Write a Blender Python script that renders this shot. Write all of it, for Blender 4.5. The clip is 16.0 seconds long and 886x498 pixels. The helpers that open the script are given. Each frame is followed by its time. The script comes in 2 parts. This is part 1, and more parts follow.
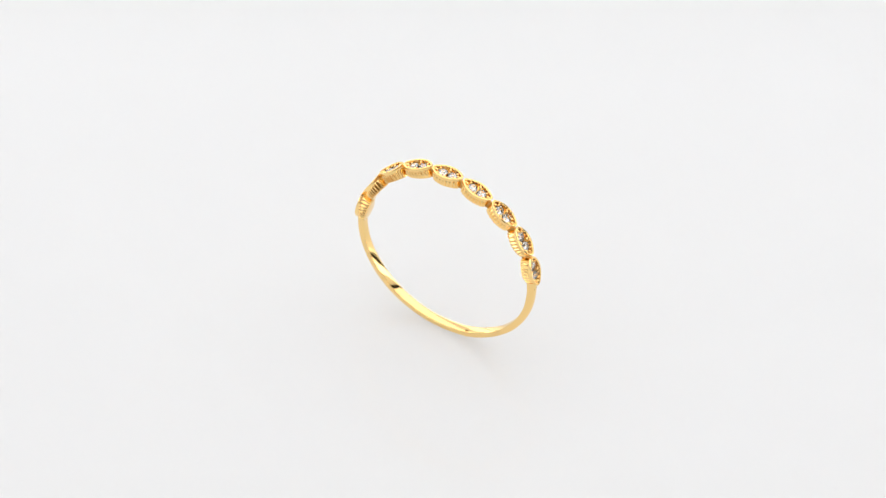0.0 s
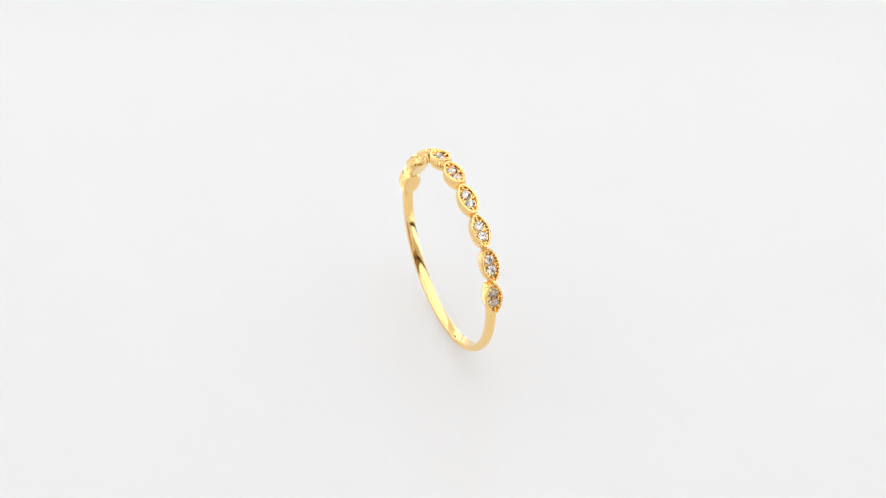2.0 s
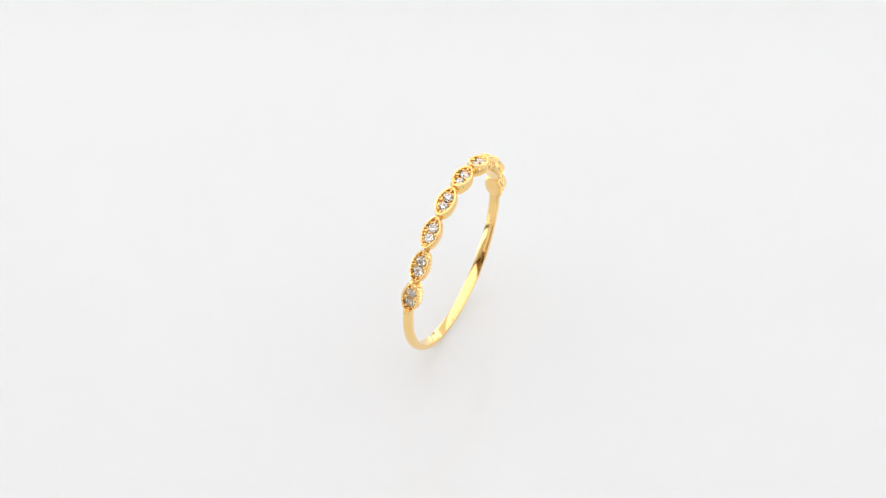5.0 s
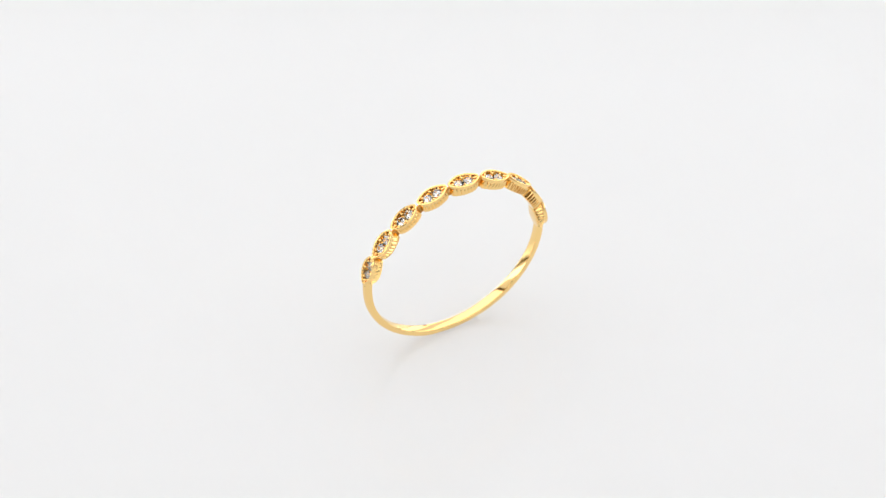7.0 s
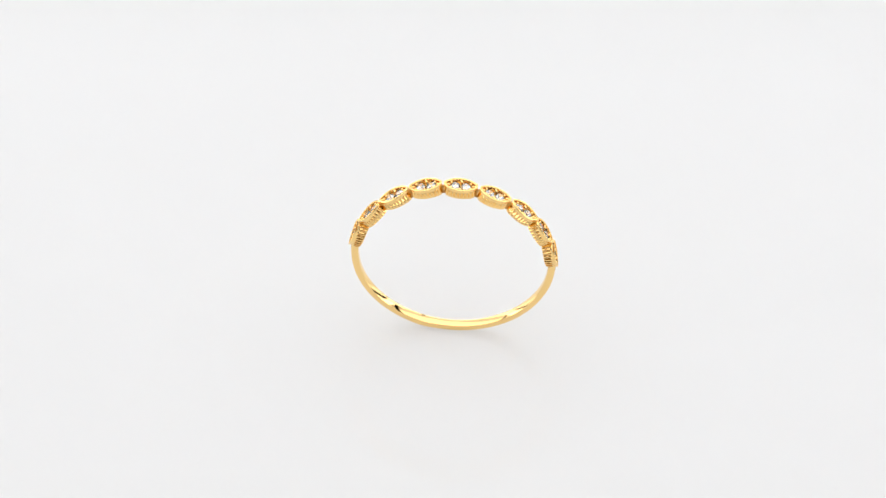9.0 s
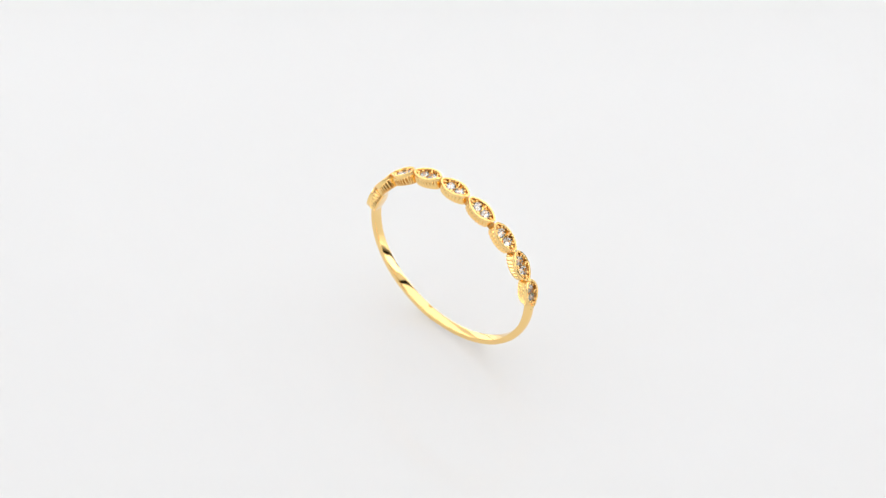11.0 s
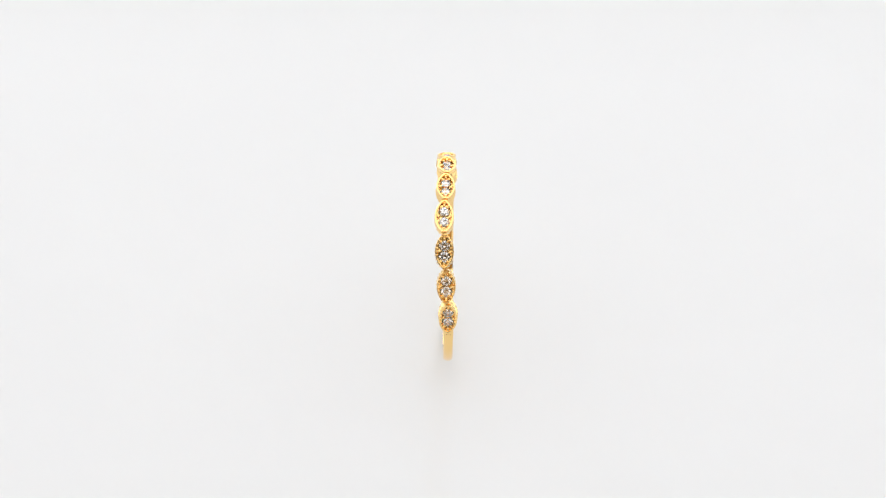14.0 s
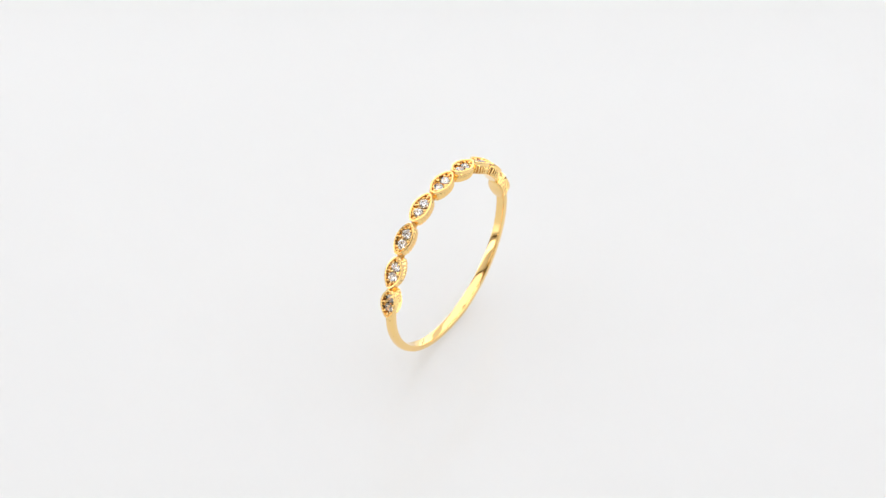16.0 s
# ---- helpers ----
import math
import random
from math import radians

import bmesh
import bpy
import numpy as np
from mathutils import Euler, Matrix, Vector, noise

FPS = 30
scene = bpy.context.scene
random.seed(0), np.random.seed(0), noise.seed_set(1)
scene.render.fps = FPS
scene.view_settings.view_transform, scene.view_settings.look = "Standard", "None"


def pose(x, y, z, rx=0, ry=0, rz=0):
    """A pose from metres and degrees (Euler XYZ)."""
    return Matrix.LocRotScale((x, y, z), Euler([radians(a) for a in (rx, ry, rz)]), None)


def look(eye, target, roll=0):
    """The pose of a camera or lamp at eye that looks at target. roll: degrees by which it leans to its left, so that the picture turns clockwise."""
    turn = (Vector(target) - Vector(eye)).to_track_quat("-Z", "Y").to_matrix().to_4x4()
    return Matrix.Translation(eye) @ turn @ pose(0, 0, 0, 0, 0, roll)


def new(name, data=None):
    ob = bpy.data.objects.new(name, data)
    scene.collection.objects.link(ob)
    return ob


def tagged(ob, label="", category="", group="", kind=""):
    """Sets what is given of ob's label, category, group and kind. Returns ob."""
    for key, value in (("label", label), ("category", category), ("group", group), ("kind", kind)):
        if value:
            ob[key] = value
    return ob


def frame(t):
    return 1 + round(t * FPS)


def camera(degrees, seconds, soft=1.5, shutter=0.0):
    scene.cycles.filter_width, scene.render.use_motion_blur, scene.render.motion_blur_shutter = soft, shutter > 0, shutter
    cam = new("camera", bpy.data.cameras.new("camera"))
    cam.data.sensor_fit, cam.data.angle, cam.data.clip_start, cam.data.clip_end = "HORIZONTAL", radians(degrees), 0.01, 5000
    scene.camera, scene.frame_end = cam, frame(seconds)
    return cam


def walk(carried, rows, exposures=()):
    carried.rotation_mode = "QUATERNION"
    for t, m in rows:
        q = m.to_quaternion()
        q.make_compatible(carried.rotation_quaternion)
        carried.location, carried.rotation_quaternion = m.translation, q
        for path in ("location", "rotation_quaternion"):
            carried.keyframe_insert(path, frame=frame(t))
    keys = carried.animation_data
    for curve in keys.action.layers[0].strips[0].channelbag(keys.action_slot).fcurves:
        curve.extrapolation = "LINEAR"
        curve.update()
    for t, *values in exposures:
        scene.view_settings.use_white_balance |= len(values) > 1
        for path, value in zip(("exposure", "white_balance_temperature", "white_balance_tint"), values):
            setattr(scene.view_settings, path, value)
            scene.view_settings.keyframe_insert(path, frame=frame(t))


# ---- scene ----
cam = camera(8.0, 16.0, soft=1.12)
cam.data.dof.use_dof = True
cam.data.dof.focus_distance = 0.558
cam.data.dof.aperture_fstop = 32.0
EYE = (-0.00061, -0.40065, 0.40188)
AIM = (-0.00061, 0.00037, 0.00949)
STAND = look(EYE, AIM, 1.91)
walk(cam, [(0.0, STAND), (16.0, STAND)])

# turning of the ring about the upright axis of the turntable
TURN_START, TURN_RATE, LEAN = -29.51, -17.099, -0.57
RING_X, RING_Y = -0.00034, 0.00007

# ---- light: one wide softbox under the tent's roof, LED panels at its sides and back ----
world = bpy.data.worlds.new("world")
scene.world = world
world.use_nodes = True
world.node_tree.nodes["Background"].inputs[0].default_value = (0.9, 0.95, 1.0, 1)
world.node_tree.nodes["Background"].inputs[1].default_value = 0.05
scene.view_settings.exposure = 0.0


def area_lamp(name, eye, target, sx, sy, watts, colour):
    data = bpy.data.lights.new(name, "AREA")
    data.shape, data.size, data.size_y, data.energy, data.color = "RECTANGLE", sx, sy, watts, colour
    ob = new(name, data)
    ob.matrix_world = look(eye, target)
    return ob


SLOPE = 0.42        # the roof falls towards the back
ROOF = 0.50         # its height over the ring
NEUTRAL = (0.957, 0.979, 0.996)
LAMP_Y = 0.02       # middle of the softbox; the roof goes on past its front and back edges
area_lamp("softbox_lamp", (0, LAMP_Y, ROOF - SLOPE * LAMP_Y - 0.002), (0, LAMP_Y - SLOPE, ROOF - SLOPE * LAMP_Y - 1.002), 1.10, 0.824, 2.82, NEUTRAL)
area_lamp("panel_lamp", (-0.585, 0.0, 0.15), (0, 0.0, 0.15), 1.16, 0.17, 1.06, NEUTRAL)
area_lamp("panel_lamp", (0.585, 0.0, 0.15), (0, 0.0, 0.15), 1.16, 0.17, 1.06, NEUTRAL)
area_lamp("panel_lamp", (0.0, 0.605, 0.125), (0, 0.0, 0.125), 1.17, 0.225, 0.95, NEUTRAL)


# ---- materials ----
def material(name, colour, rough, metal=0.0, spread=0.04, grain=400.0, bump=0.0, depth=0.00002, wear=0.0):
    """A Principled material whose colour and roughness vary at two scales."""
    m = bpy.data.materials.new(name)
    m.use_nodes = True
    nt = m.node_tree
    b = nt.nodes["Principled BSDF"]
    co = nt.nodes.new("ShaderNodeTexCoord")
    big, fine = nt.nodes.new("ShaderNodeTexNoise"), nt.nodes.new("ShaderNodeTexNoise")
    big.inputs["Scale"].default_value, fine.inputs["Scale"].default_value = grain, grain * 9
    fine.inputs["Detail"].default_value = 4
    mix = nt.nodes.new("ShaderNodeMix")
    mix.data_type = "RGBA"
    lo = [max(0, c * (1 - spread)) for c in colour]
    hi = [min(1, c * (1 + spread)) for c in colour]
    mix.inputs["A"].default_value, mix.inputs["B"].default_value = (*lo, 1), (*hi, 1)
    nt.links.new(co.outputs["Object"], big.inputs["Vector"])
    nt.links.new(co.outputs["Object"], fine.inputs["Vector"])
    nt.links.new(big.outputs["Fac"], mix.inputs["Factor"])
    nt.links.new(mix.outputs["Result"], b.inputs["Base Color"])
    b.inputs["Metallic"].default_value = metal
    r = nt.nodes.new("ShaderNodeMapRange")
    r.inputs["To Min"].default_value, r.inputs["To Max"].default_value = max(0.01, rough * (0.75 - wear)), rough * (1.25 + wear)
    nt.links.new(fine.outputs["Fac"], r.inputs["Value"])
    nt.links.new(r.outputs["Result"], b.inputs["Roughness"])
    if bump:
        bp = nt.nodes.new("ShaderNodeBump")
        bp.inputs["Strength"].default_value, bp.inputs["Distance"].default_value = bump, depth
        nt.links.new(fine.outputs["Fac"], bp.inputs["Height"])
        nt.links.new(bp.outputs["Normal"], b.inputs["Normal"])
    return m


GOLD = material("polished_gold", (1.0, 0.69, 0.285), 0.04, 1.0, 0.015, 500, 0.06, 0.000006, 0.2)
CAST = material("cast_gold", (1.0, 0.675, 0.275), 0.055, 1.0, 0.05, 900, 0.3, 0.00001, 0.2)
# rough link gold, its colour darkened for the shade in the hollows between settings
RECESS_SHADE = material("recess_shade_gold", (0.62, 0.35, 0.11), 0.34, 1.0, 0.1, 900, 0.4, 0.00002)
MARK = material("dark_engraving", (0.35, 0.2, 0.06), 0.35, 1.0, 0.1, 900)
ACRYLIC = material("white_acrylic", (0.729, 0.729, 0.732), 0.034, 0.0, 0.006, 25)
ACRYLIC.node_tree.nodes["Principled BSDF"].inputs["Specular IOR Level"].default_value = 0.19
_a = ACRYLIC.node_tree.nodes["Principled BSDF"].inputs
_a["Subsurface Weight"].default_value, _a["Subsurface Scale"].default_value = 0.72, 0.04
_a["Subsurface Radius"].default_value = (1.0, 1.0, 1.0)
FABRIC = material("white_fabric", (0.85, 0.85, 0.85), 0.85, 0.0, 0.02, 60, 0.2, 0.0005)
BROWN = material("brown_cloth", (0.48, 0.29, 0.135), 0.9, 0.0, 0.05, 60, 0.2, 0.0005)
SHADE = material("umber_cloth", (0.20, 0.14, 0.085), 0.9, 0.0, 0.1, 60)
BLACK = material("black_cloth", (0.012, 0.012, 0.012), 0.9, 0.0, 0.1, 60)
STONE = bpy.data.materials.new("clear_zirconia")
STONE.use_nodes = True
_b = STONE.node_tree.nodes["Principled BSDF"]
_b.inputs["Base Color"].default_value = (1.0, 0.99, 0.975, 1)
_b.inputs["Roughness"].default_value = 0.015
_b.inputs["IOR"].default_value = 2.15
_b.inputs["Transmission Weight"].default_value = 1.0


# ---- building blocks (millimetres in, metres out) ----
MM = 0.001


def mesh_of(name, verts, faces, mat, smooth=None):
    me = bpy.data.meshes.new(name)
    me.from_pydata([(x * MM, y * MM, z * MM) for x, y, z in verts], [], faces)
    me.validate()
    bm = bmesh.new()
    bm.from_mesh(me)
    bmesh.ops.recalc_face_normals(bm, faces=bm.faces)
    bm.to_mesh(me)
    bm.free()
    me.materials.append(mat)
    if smooth is not None:
        me.shade_smooth()
        me.set_sharp_from_angle(angle=radians(smooth))
    return me


def part(name, me, parent, label="", m=None):
    ob = new(name, me)
    ob.parent = parent
    if m is not None:
        ob.matrix_basis = m
    if label:
        ob["label"] = label
    return ob


def box(name, x0, y0, z0, x1, y1, z1, mat, bevel=0.002):
    bm = bmesh.new()
    bmesh.ops.create_cube(bm, size=1)
    for v in bm.verts:
        v.co = ((x0 + x1) / 2 + v.co.x * (x1 - x0), (y0 + y1) / 2 + v.co.y * (y1 - y0), (z0 + z1) / 2 + v.co.z * (z1 - z0))
    if bevel:
        bmesh.ops.bevel(bm, geom=list(bm.edges), offset=bevel, segments=2, affect="EDGES", profile=0.7)
    me = bpy.data.meshes.new(name)
    bm.to_mesh(me)
    bm.free()
    me.materials.append(mat)
    return new(name, me)


# ---- the setting: a white table inside a photo tent ----
table = box("table_surface", -0.60, -0.65, -0.06, 0.60, 0.62, 0.0, ACRYLIC)
tagged(table, "glossy white acrylic table surface without marks", "table surface", kind="structure")


def slab(name, corners, depth, mat, label, category):
    """A flat panel through four corners, given thickness along its normal."""
    c = [Vector(v) for v in corners]
    n = (c[1] - c[0]).cross(c[3] - c[0]).normalized() * depth
    bm = bmesh.new()
    v = [bm.verts.new(p) for p in c] + [bm.verts.new(p + n) for p in c]
    for f in ((0, 1, 2, 3), (7, 6, 5, 4), (0, 4, 5, 1), (1, 5, 6, 2), (2, 6, 7, 3), (3, 7, 4, 0)):
        bm.faces.new([v[k] for k in f])
    bmesh.ops.recalc_face_normals(bm, faces=bm.faces)
    me = bpy.data.meshes.new(name)
    bm.to_mesh(me)
    bm.free()
    me.materials.append(mat)
    return tagged(new(name, me), label, category, kind="structure")


def roof(y):
    return ROOF - SLOPE * y


def tent():
    """White fabric sides and back under a sloping roof; dark rails along roof and table; a brown front with an opening,
    and white fill panels added beside it.
    """
    a, b, w = -0.65, 0.62, 0.60
    for nm, x in (("wall_west", -w), ("wall_east", w)):
        s = 1 if x > 0 else -1
        rail, k = (BLACK, 1.0) if x > 0 else (SHADE, 0.5)
        slab(nm, ((x, a, -0.012), (x, b, -0.012), (x, b, roof(b)), (x, a, roof(a))), 0.008 * s, FABRIC, "white fabric side wall of the photo tent", "wall")
        slab("rail_" + nm[5:], ((x - 0.03 * s, a, roof(a) - 0.08 * k), (x - 0.03 * s, b, roof(b) - 0.04 * k), (x - 0.03 * s, b, roof(b) - 0.004), (x - 0.03 * s, a, roof(a) - 0.004)), 0.026 * s, rail, "dark rail under the tent roof", "rail")
        slab("trim_" + nm[5:], ((x - 0.03 * s, a, 0.003), (x - 0.03 * s, b, 0.003), (x - 0.03 * s, b, 0.04 * k), (x - 0.03 * s, a, 0.04 * k)), 0.026 * s, rail, "dark trim along the table edge", "trim")
    slab("wall_north", ((w, b + 0.002, -0.012), (-w, b + 0.002, -0.012), (-w, b + 0.002, roof(b)), (w, b + 0.002, roof(b))), -0.008, FABRIC, "white fabric back wall of the photo tent", "wall")
    slab("ceiling", ((-0.61, a - 0.15, roof(a - 0.15) + 0.004), (0.61, a - 0.15, roof(a - 0.15) + 0.004), (0.61, b + 0.01, roof(b + 0.01) + 0.004), (-0.61, b + 0.01, roof(b + 0.01) + 0.004)), 0.008, FABRIC, "white fabric roof of the photo tent", "ceiling")
    p, q = a - 0.002, -0.385
    # unseen brown strip added to warm the dim reflections in the settings
    slab("roof_front", ((-w, p, roof(p) - 0.001), (w, p, roof(p) - 0.001), (w, q, roof(q) - 0.001), (-w, q, roof(q) - 0.001)), 0.004, BROWN, "unseen brown cloth strip on the roof front, added to warm reflections", "ceiling")
    x0, x1, z0, z1 = -0.45, 0.32, 0.5, 0.75
    # unseen white panels added as reflectors, so the stones look brighter
    for side in (-1, 1):
        slab("stone_fill_panel", ((0.28 * side, a - 0.002, -0.012), (w * side, a - 0.002, -0.012), (w * side, a - 0.002, z0), (0.28 * side, a - 0.002, z0)), 0.008 * side, FABRIC, "white fabric panel added beside the brown front to brighten the stones", "wall")
    bm = bmesh.new()
    for q in ((-0.28, -0.012, 0.28, z0), (-w, z1, w, roof(a)), (-w, z0, x0, z1), (x1, z0, w, z1)):
        r = bmesh.ops.create_cube(bm, size=1)
        for v in r["verts"]:
            v.co = ((q[0] + q[2]) / 2 + v.co.x * (q[2] - q[0]), a - 0.006 + v.co.y * 0.008, (q[1] + q[3]) / 2 + v.co.z * (q[3] - q[1]))
    me = bpy.data.meshes.new("wall_south")
    bm.to_mesh(me)
    bm.free()
    me.materials.append(BROWN)
    tagged(new("wall_south", me), "brown cloth front of the photo tent with an opening", "wall", kind="structure")
    # unseen black sheet added for the dark camera mirrored in the band
    tagged(box("camera_stand_in", -w, -0.80, -0.012, w, -0.792, 0.82, BLACK), "unseen black cloth behind the opening, standing in for the dark camera", "wall", kind="structure")


tent()

# ---- the ring ----
R_IN, R_BAND, R_TOP = 8.43, 9.11, 9.3
STEP, FIRST, COUNT = 19.6, 4.7, 9
HALF = math.tan(radians(STEP / 2)) * R_TOP - 0.02
# the worn ring is a little out of true: sideways and outward shift of each setting
SIDE = (0.18, 0.34, 0.31, 0.32, 0.41, 0.52, 0.47, 0.27, 0.07)
RISE = (-0.07, -0.1, -0.06, 0.02, 0.05, 0.05, -0.01, -0.14, -0.12)
TIP, WIDE = 1.76, 0.8
ARC = (TIP ** 2 + WIDE ** 2) / (2 * WIDE)


def half_width(s):
    return math.sqrt(ARC * ARC - s * s) - (ARC - WIDE)


def setting_mesh(end=0):
    """A marquise box: fluted flanks, a plain raised rim, a sunk floor with two round wells. end: the side (1, -1) that runs into the band."""
    n, cross = 131, 16
    ss = [-HALF + 2 * HALF * i / (n - 1) for i in range(n)]
    levels = ((8.2, 0.2, 0.0, 1), (8.23, 0.08, 0.0, 1), (8.29, -0.03, 0.5, 1), (8.4, -0.08, 1.0, 0.7), (8.66, -0.08, 1.0, 0.4), (8.91, -0.04, 1.0, 0.1), (8.96, 0.0, 0.3, 0), (9.03, 0.0, 0.0, 0),
              (9.06, -0.02, 0.0, 0), (9.25, -0.02, 0.0, 0), (9.29, -0.008, 0.0, 0), (9.303, 0.02, 0.0, 0), (9.303, 0.1, 0.0, 0), (9.285, 0.13, 0.0, 0),
              (9.24, 0.145, 0.0, 0), (8.96, 0.16, 0.0, 0))
    verts, faces, loops = [], [], []
    for r, inset, flute, bow in levels:
        loop = []
        for side in (1, -1):
            for i in range(n):
                s = ss[i] if side == 1 else ss[n - 1 - i]
                w = half_width(s)
                if r < 9.02:  # below the rim the body stays broad, then falls into the hollow at its neighbour
                    e = min(1.0, max(0.0, (abs(s / HALF) - 0.84) / 0.12))
                    w += 0.1 * abs(s / HALF) ** 2.5 - 0.3 * e * e * (3 - 2 * e)
                groove = 0.125 * flute * (0.5 + 0.5 * math.cos(math.pi * 9 * (s / HALF + 1))) ** 1.3
                k = (1 - max(0, inset) / HALF * 0.9) * (0.95 if r > 8.9 else 1)
                x, l = s * k * r / R_TOP, side * max(0.035, w - inset - groove)
                flat_z, round_z = r, r * math.cos(s / R_TOP)
                z = flat_z * (1 - bow) + round_z * bow
                if end * s > 0 and r < 8.5:
                    z += 0.2 * (s / HALF) ** 2
                loop.append(len(verts))
                verts.append((x, l, z))
        loops.append(loop)
    for a, b in zip(loops, loops[1:]):
        for i in range(2 * n):
            j = (i + 1) % (2 * n)
            faces.append((a[i], a[j], b[j], b[i]))
    low, top = loops[0], loops[-1]
    for i in range(n - 1):
        faces.append((low[i], low[i + 1], low[2 * n - 2 - i], low[2 * n - 1 - i]))
    rows = []
    for i in range(n):
        p, q = verts[top[i]], verts[top[2 * n - 1 - i]]
        row = [top[i]]
        for c in range(1, cross):
            f = c / cross
            x, y = p[0], p[1] + (q[1] - p[1]) * f
            d = min(math.hypot(x - 0.49, y), math.hypot(x + 0.49, y))
            z = 8.95 if d > 0.47 else 8.95 - 0.46 * (1 - d / 0.47)
            row.append(len(verts))
            verts.append((x, y, z))
        row.append(top[2 * n - 1 - i])
        rows.append(row)
    for a, b in zip(rows, rows[1:]):
        for c in range(cross):
            faces.append((a[c], b[c], b[c + 1], a[c + 1]))
    return mesh_of("setting", verts, faces, CAST, 38)


def stone_mesh():
    """A round brilliant: table, star and main facets, girdle, pavilion and point."""
    r = 0.455
    rings = ((0.25, 0.15, 8, 0.5), (0.375, 0.085, 8, 0.0), (r, 0.012, 16, 0.0), (r, -0.012, 16, 0.0), (0.23, -0.22, 8, 0.0))
    verts, idx, faces = [], [], []
    for rad, z, k, off in rings:
        idx.append([len(verts) + i for i in range(k)])
        for i in range(k):
            a = 2 * math.pi * (i + off) / k
            verts.append((rad * math.cos(a), rad * math.sin(a), z))
    culet = len(verts)
    verts.append((0, 0, -0.41))
    t, m, g, h, p = idx
    faces.append(tuple(t))
    for i in range(8):
        j, before = (i + 1) % 8, (i - 1) % 8
        faces.append((t[i], m[j], m[i]))
        faces.append((t[before], t[i], m[i]))
        faces += [(m[i], g[2 * i], g[2 * i + 1]), (m[i], g[2 * i + 1], m[j]), (m[j], g[2 * i + 1], g[2 * j])]
        faces += [(p[i], h[2 * i + 1], h[2 * i]), (p[i], p[j], h[2 * i + 1]), (p[j], h[2 * j], h[2 * i + 1])]
        faces.append((culet, p[j], p[i]))
    for i in range(16):
        j = (i + 1) % 16
        faces.append((g[i], h[i], h[j], g[j]))
    return mesh_of("stone", verts, faces, STONE)


def bead_mesh(name, spots, mat):
    """Small rounded grains of metal at (x, y, z, radius)."""
    bm = bmesh.new()
    for x, y, z, r in spots:
        made = bmesh.ops.create_icosphere(bm, subdivisions=2, radius=r * MM)
        for v in made["verts"]:
            v.co.z *= 0.85 if v.co.z > 0 else 2.4
            v.co += Vector((x, y, z)) * MM
    me = bpy.data.meshes.new(name)
    bm.to_mesh(me)
    bm.free()
    me.materials.append(mat)
    me.shade_smooth()
    return me


def sweep(name, profile, a0, a1, steps, mat, smooth=40, wear=None):
    """A closed profile of (lateral, radius) swept round the ring's centre, from a0 to a1 degrees."""
    verts, faces, k = [], [], len(profile)
    for i in range(steps + 1):
        d = a0 + (a1 - a0) * i / steps
        a = radians(d)
        for l, r in profile:
            r, l = wear(d, r, l) if wear else (r, l)
            verts.append((r * math.cos(a), l, r * math.sin(a)))
    for i in range(steps):
        for j in range(k):
            q = (j + 1) % k
            faces.append((i * k + j, i * k + q, (i + 1) * k + q, (i + 1) * k + j))
    faces += [tuple(range(k)), tuple(range(steps * k, steps * k + k))]
    return mesh_of(name, verts, faces, mat, smooth)


def worn(d, r, l):
    """The hand-filed band: shallow waves inside, a thicker solder joint low on one side."""
    inner = 1 - (r - R_IN) / (R_BAND - R_IN)
    wave = 0.007 * math.sin(radians(d * 13)) + 0.004 * math.sin(radians(d * 23) + 1.3 + 2.0 * l)
    joint = math.exp(-((d - 288) / 8) ** 2)
    return r + inner * (wave + 0.012 * joint) + (1 - inner) * (0.07 * joint + 0.004 * math.sin(radians(d * 17))), l * (1 + 0.03 * math.sin(radians(d * 5)) + 0.06 * joint)


def band_profile():
    h = 0.43
    pts = [(-h + 0.07, R_IN), (-0.25, R_IN - 0.02), (-0.1, R_IN - 0.032), (0.1, R_IN - 0.032), (0.25, R_IN - 0.02), (h - 0.07, R_IN), (h - 0.02, R_IN + 0.02), (h, R_IN + 0.07), (h, R_IN + 0.36)]
    for i in range(1, 12):
        a = math.pi * i / 12
        pts.append((h * math.cos(a), R_IN + 0.36 + (R_BAND - R_IN - 0.36) * math.sin(a) ** 0.75))
    return pts + [(-h, R_IN + 0.36), (-h, R_IN + 0.07), (-h + 0.02, R_IN + 0.02)]


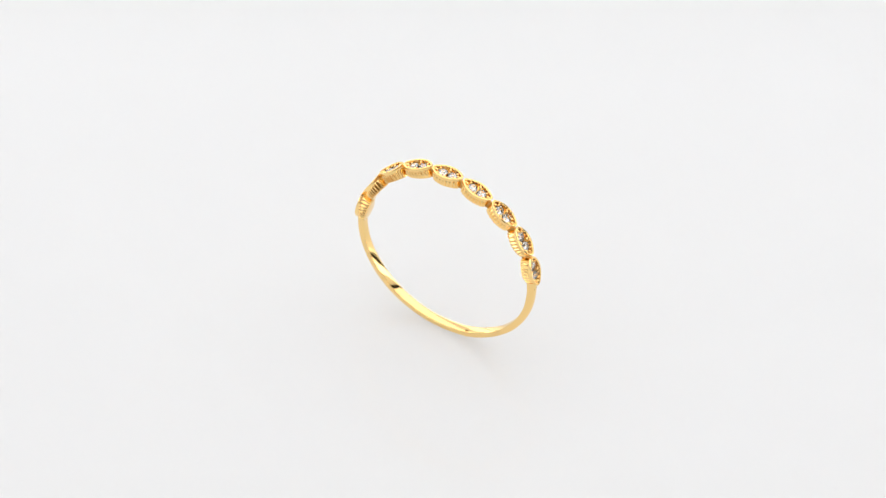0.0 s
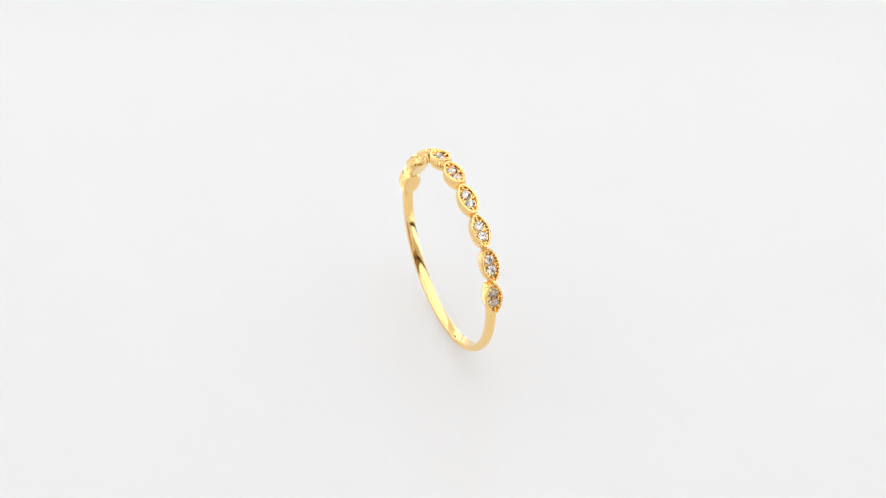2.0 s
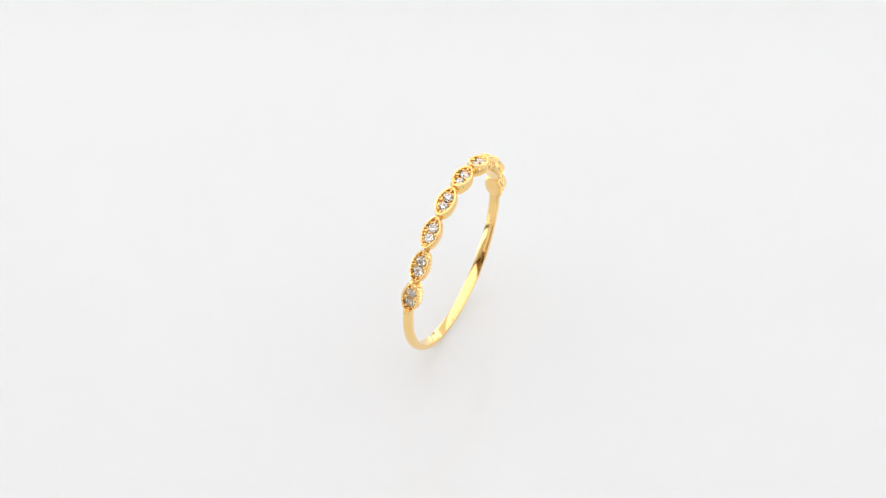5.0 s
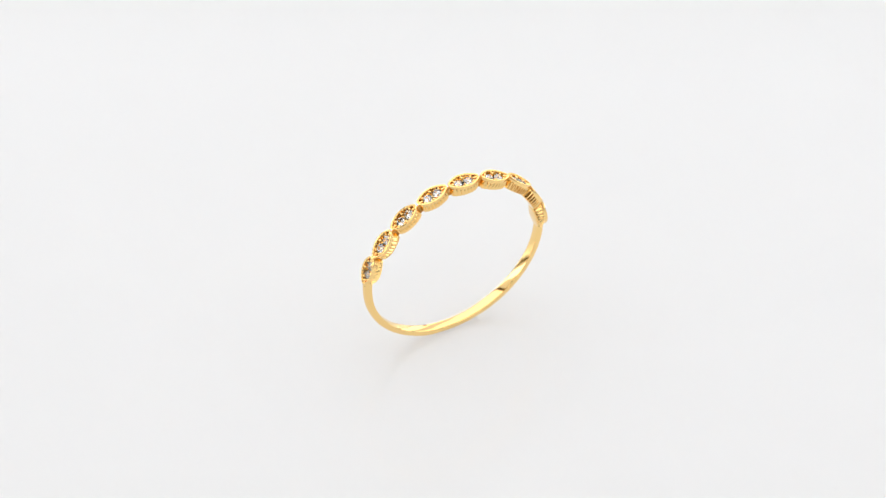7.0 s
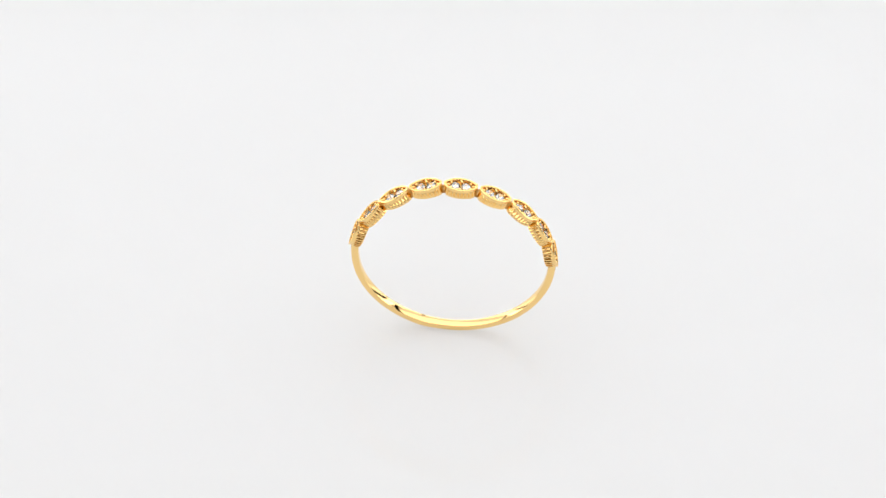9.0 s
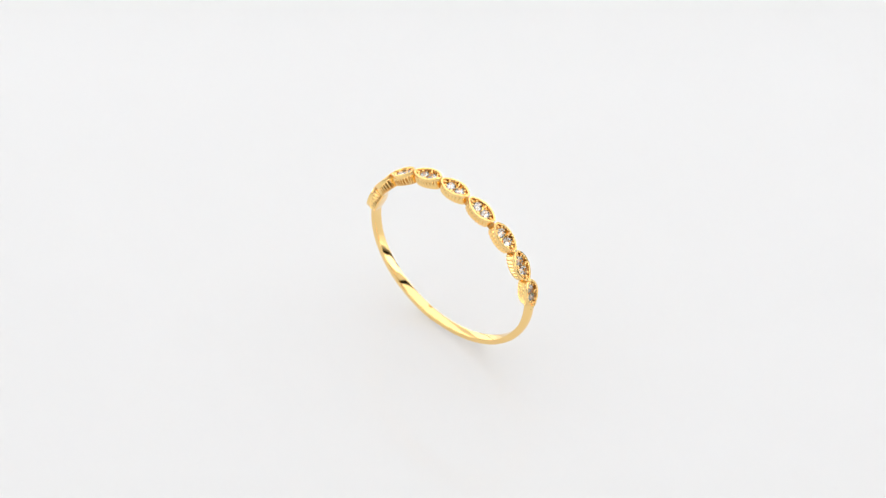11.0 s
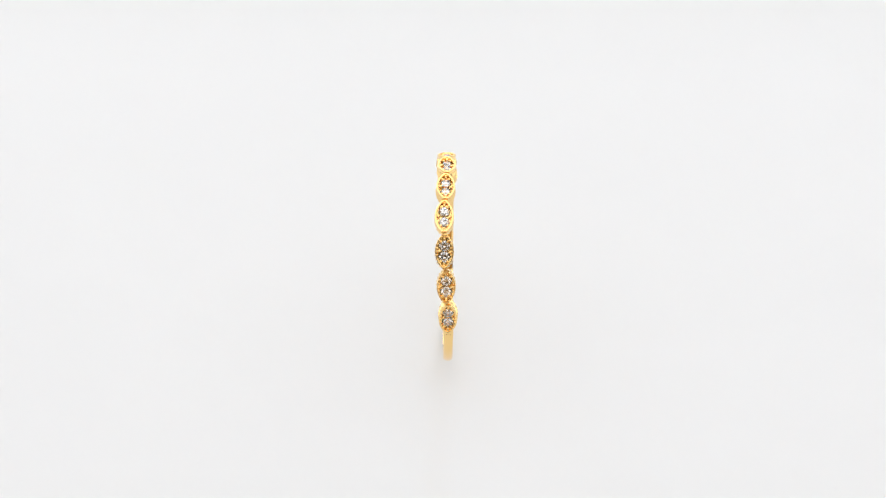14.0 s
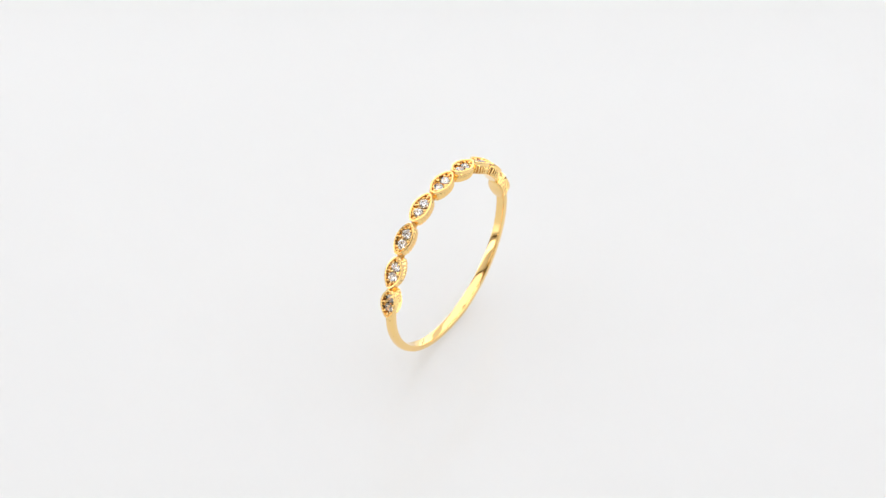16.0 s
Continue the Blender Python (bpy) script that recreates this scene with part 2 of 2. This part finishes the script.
def build_ring():
    ring = new("ring")
    tagged(ring, "slim yellow gold ring set with pairs of small clear stones", "ring")
    centre = pose(0, 0, R_BAND * MM, LEAN)
    end = FIRST + STEP * COUNT
    part("band", sweep("band", band_profile(), end - 3.0, 360 + FIRST + 3.0, 240, GOLD, 40, worn), ring, "plain polished gold band", centre)
    bodies, gem = (setting_mesh(), setting_mesh(1), setting_mesh(-1)), stone_mesh()
    grains = []
    for side in (1, -1):
        for i in range(9):
            s = -HALF * 0.8 + 2 * HALF * 0.8 * i / 8
            grains.append((s, side * (half_width(s) - 0.15), 9.255, 0.1 + 0.012 * math.sin(5 * i + side)))
    milgrain = bead_mesh("milgrain", grains, CAST)
    prong = bead_mesh("prong", [(0, 0, 0, 0.13)], GOLD)
    link = sweep("link", [(-0.2, 8.3), (0.2, 8.3), (0.24, 8.35), (0.2, 8.43), (0.1, 8.5), (0.07, 8.6), (0.07, 8.9), (0.1, 8.97), (0.11, 9.03), (0.06, 9.08), (-0.06, 9.08), (-0.11, 9.03), (-0.1, 8.97), (-0.07, 8.9), (-0.07, 8.6), (-0.1, 8.5), (-0.2, 8.43), (-0.24, 8.35)], 87.4, 92.6, 6, RECESS_SHADE)
    for i in range(COUNT):
        mid = FIRST + STEP * (i + 0.5)
        st = part("setting", bodies[1 if i == 0 else 2 if i == COUNT - 1 else 0], ring, "marquise gold setting with fluted flanks", centre @ pose(0, SIDE[i] * MM, 0, 0, 90 - mid) @ pose(0, 0, RISE[i] * MM))
        for s in (-0.49, 0.49):
            part("stone", gem, st, "round clear faceted stone", pose(s * MM, 0, 9.06 * MM, 0, 0, 11 * i + 40 * s))
        for s, l in ((0.07, 0.44), (-0.07, -0.44), (0.0, 0.56), (0.0, -0.56), (0.86, 0.3), (0.86, -0.3), (-0.86, 0.3), (-0.86, -0.3), (1.08, 0), (-1.08, 0), (1.28, 0), (-1.28, 0)):
            part("prong", prong, st, "", pose(s * MM, l * MM, 9.15 * MM))
        tagged(part("milgrain", milgrain, st), kind="stuff")
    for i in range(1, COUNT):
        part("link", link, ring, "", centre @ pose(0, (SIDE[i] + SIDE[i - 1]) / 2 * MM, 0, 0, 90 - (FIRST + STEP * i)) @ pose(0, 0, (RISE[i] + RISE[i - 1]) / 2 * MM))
    stamp = bmesh.new()
    for k in range(3):
        made = bmesh.ops.create_cube(stamp, size=1)
        for v in made["verts"]:
            v.co = Vector((v.co.x * 0.09 + 0.13 * (k - 1), v.co.y * 0.16, v.co.z * 0.02)) * MM
    me = bpy.data.meshes.new("hallmark")
    stamp.to_mesh(me)
    stamp.free()
    me.materials.append(MARK)
    part("hallmark", me, ring, "small dark stamped hallmark", centre @ pose(0, -0.27 * MM, 0, 0, 90 - 287.5) @ pose(0, 0, (R_IN - 0.024) * MM))
    # small graver's dots on the band below the end settings
    dot = bead_mesh("dot", [(0, 0, 0, 0.05)], MARK)
    for a, way in ((FIRST, -1), (end, 1)):
        for off, l in ((2.2, 0.17), (2.2, -0.17), (1.7, 0.0)):
            part("dot", dot, ring, "", centre @ pose(0, l * MM, 0, 0, 90 - a - way * off) @ pose(0, 0, R_BAND * MM - 0.00003))
    return ring


ring = build_ring()


def motions():
    rows = []
    for i in range(33):
        t = i * 0.5
        rows.append((t, pose(0, 0, 0, 0, 0, TURN_START + TURN_RATE * t) @ pose(RING_X, RING_Y, 0)))
    walk(ring, rows)


motions()
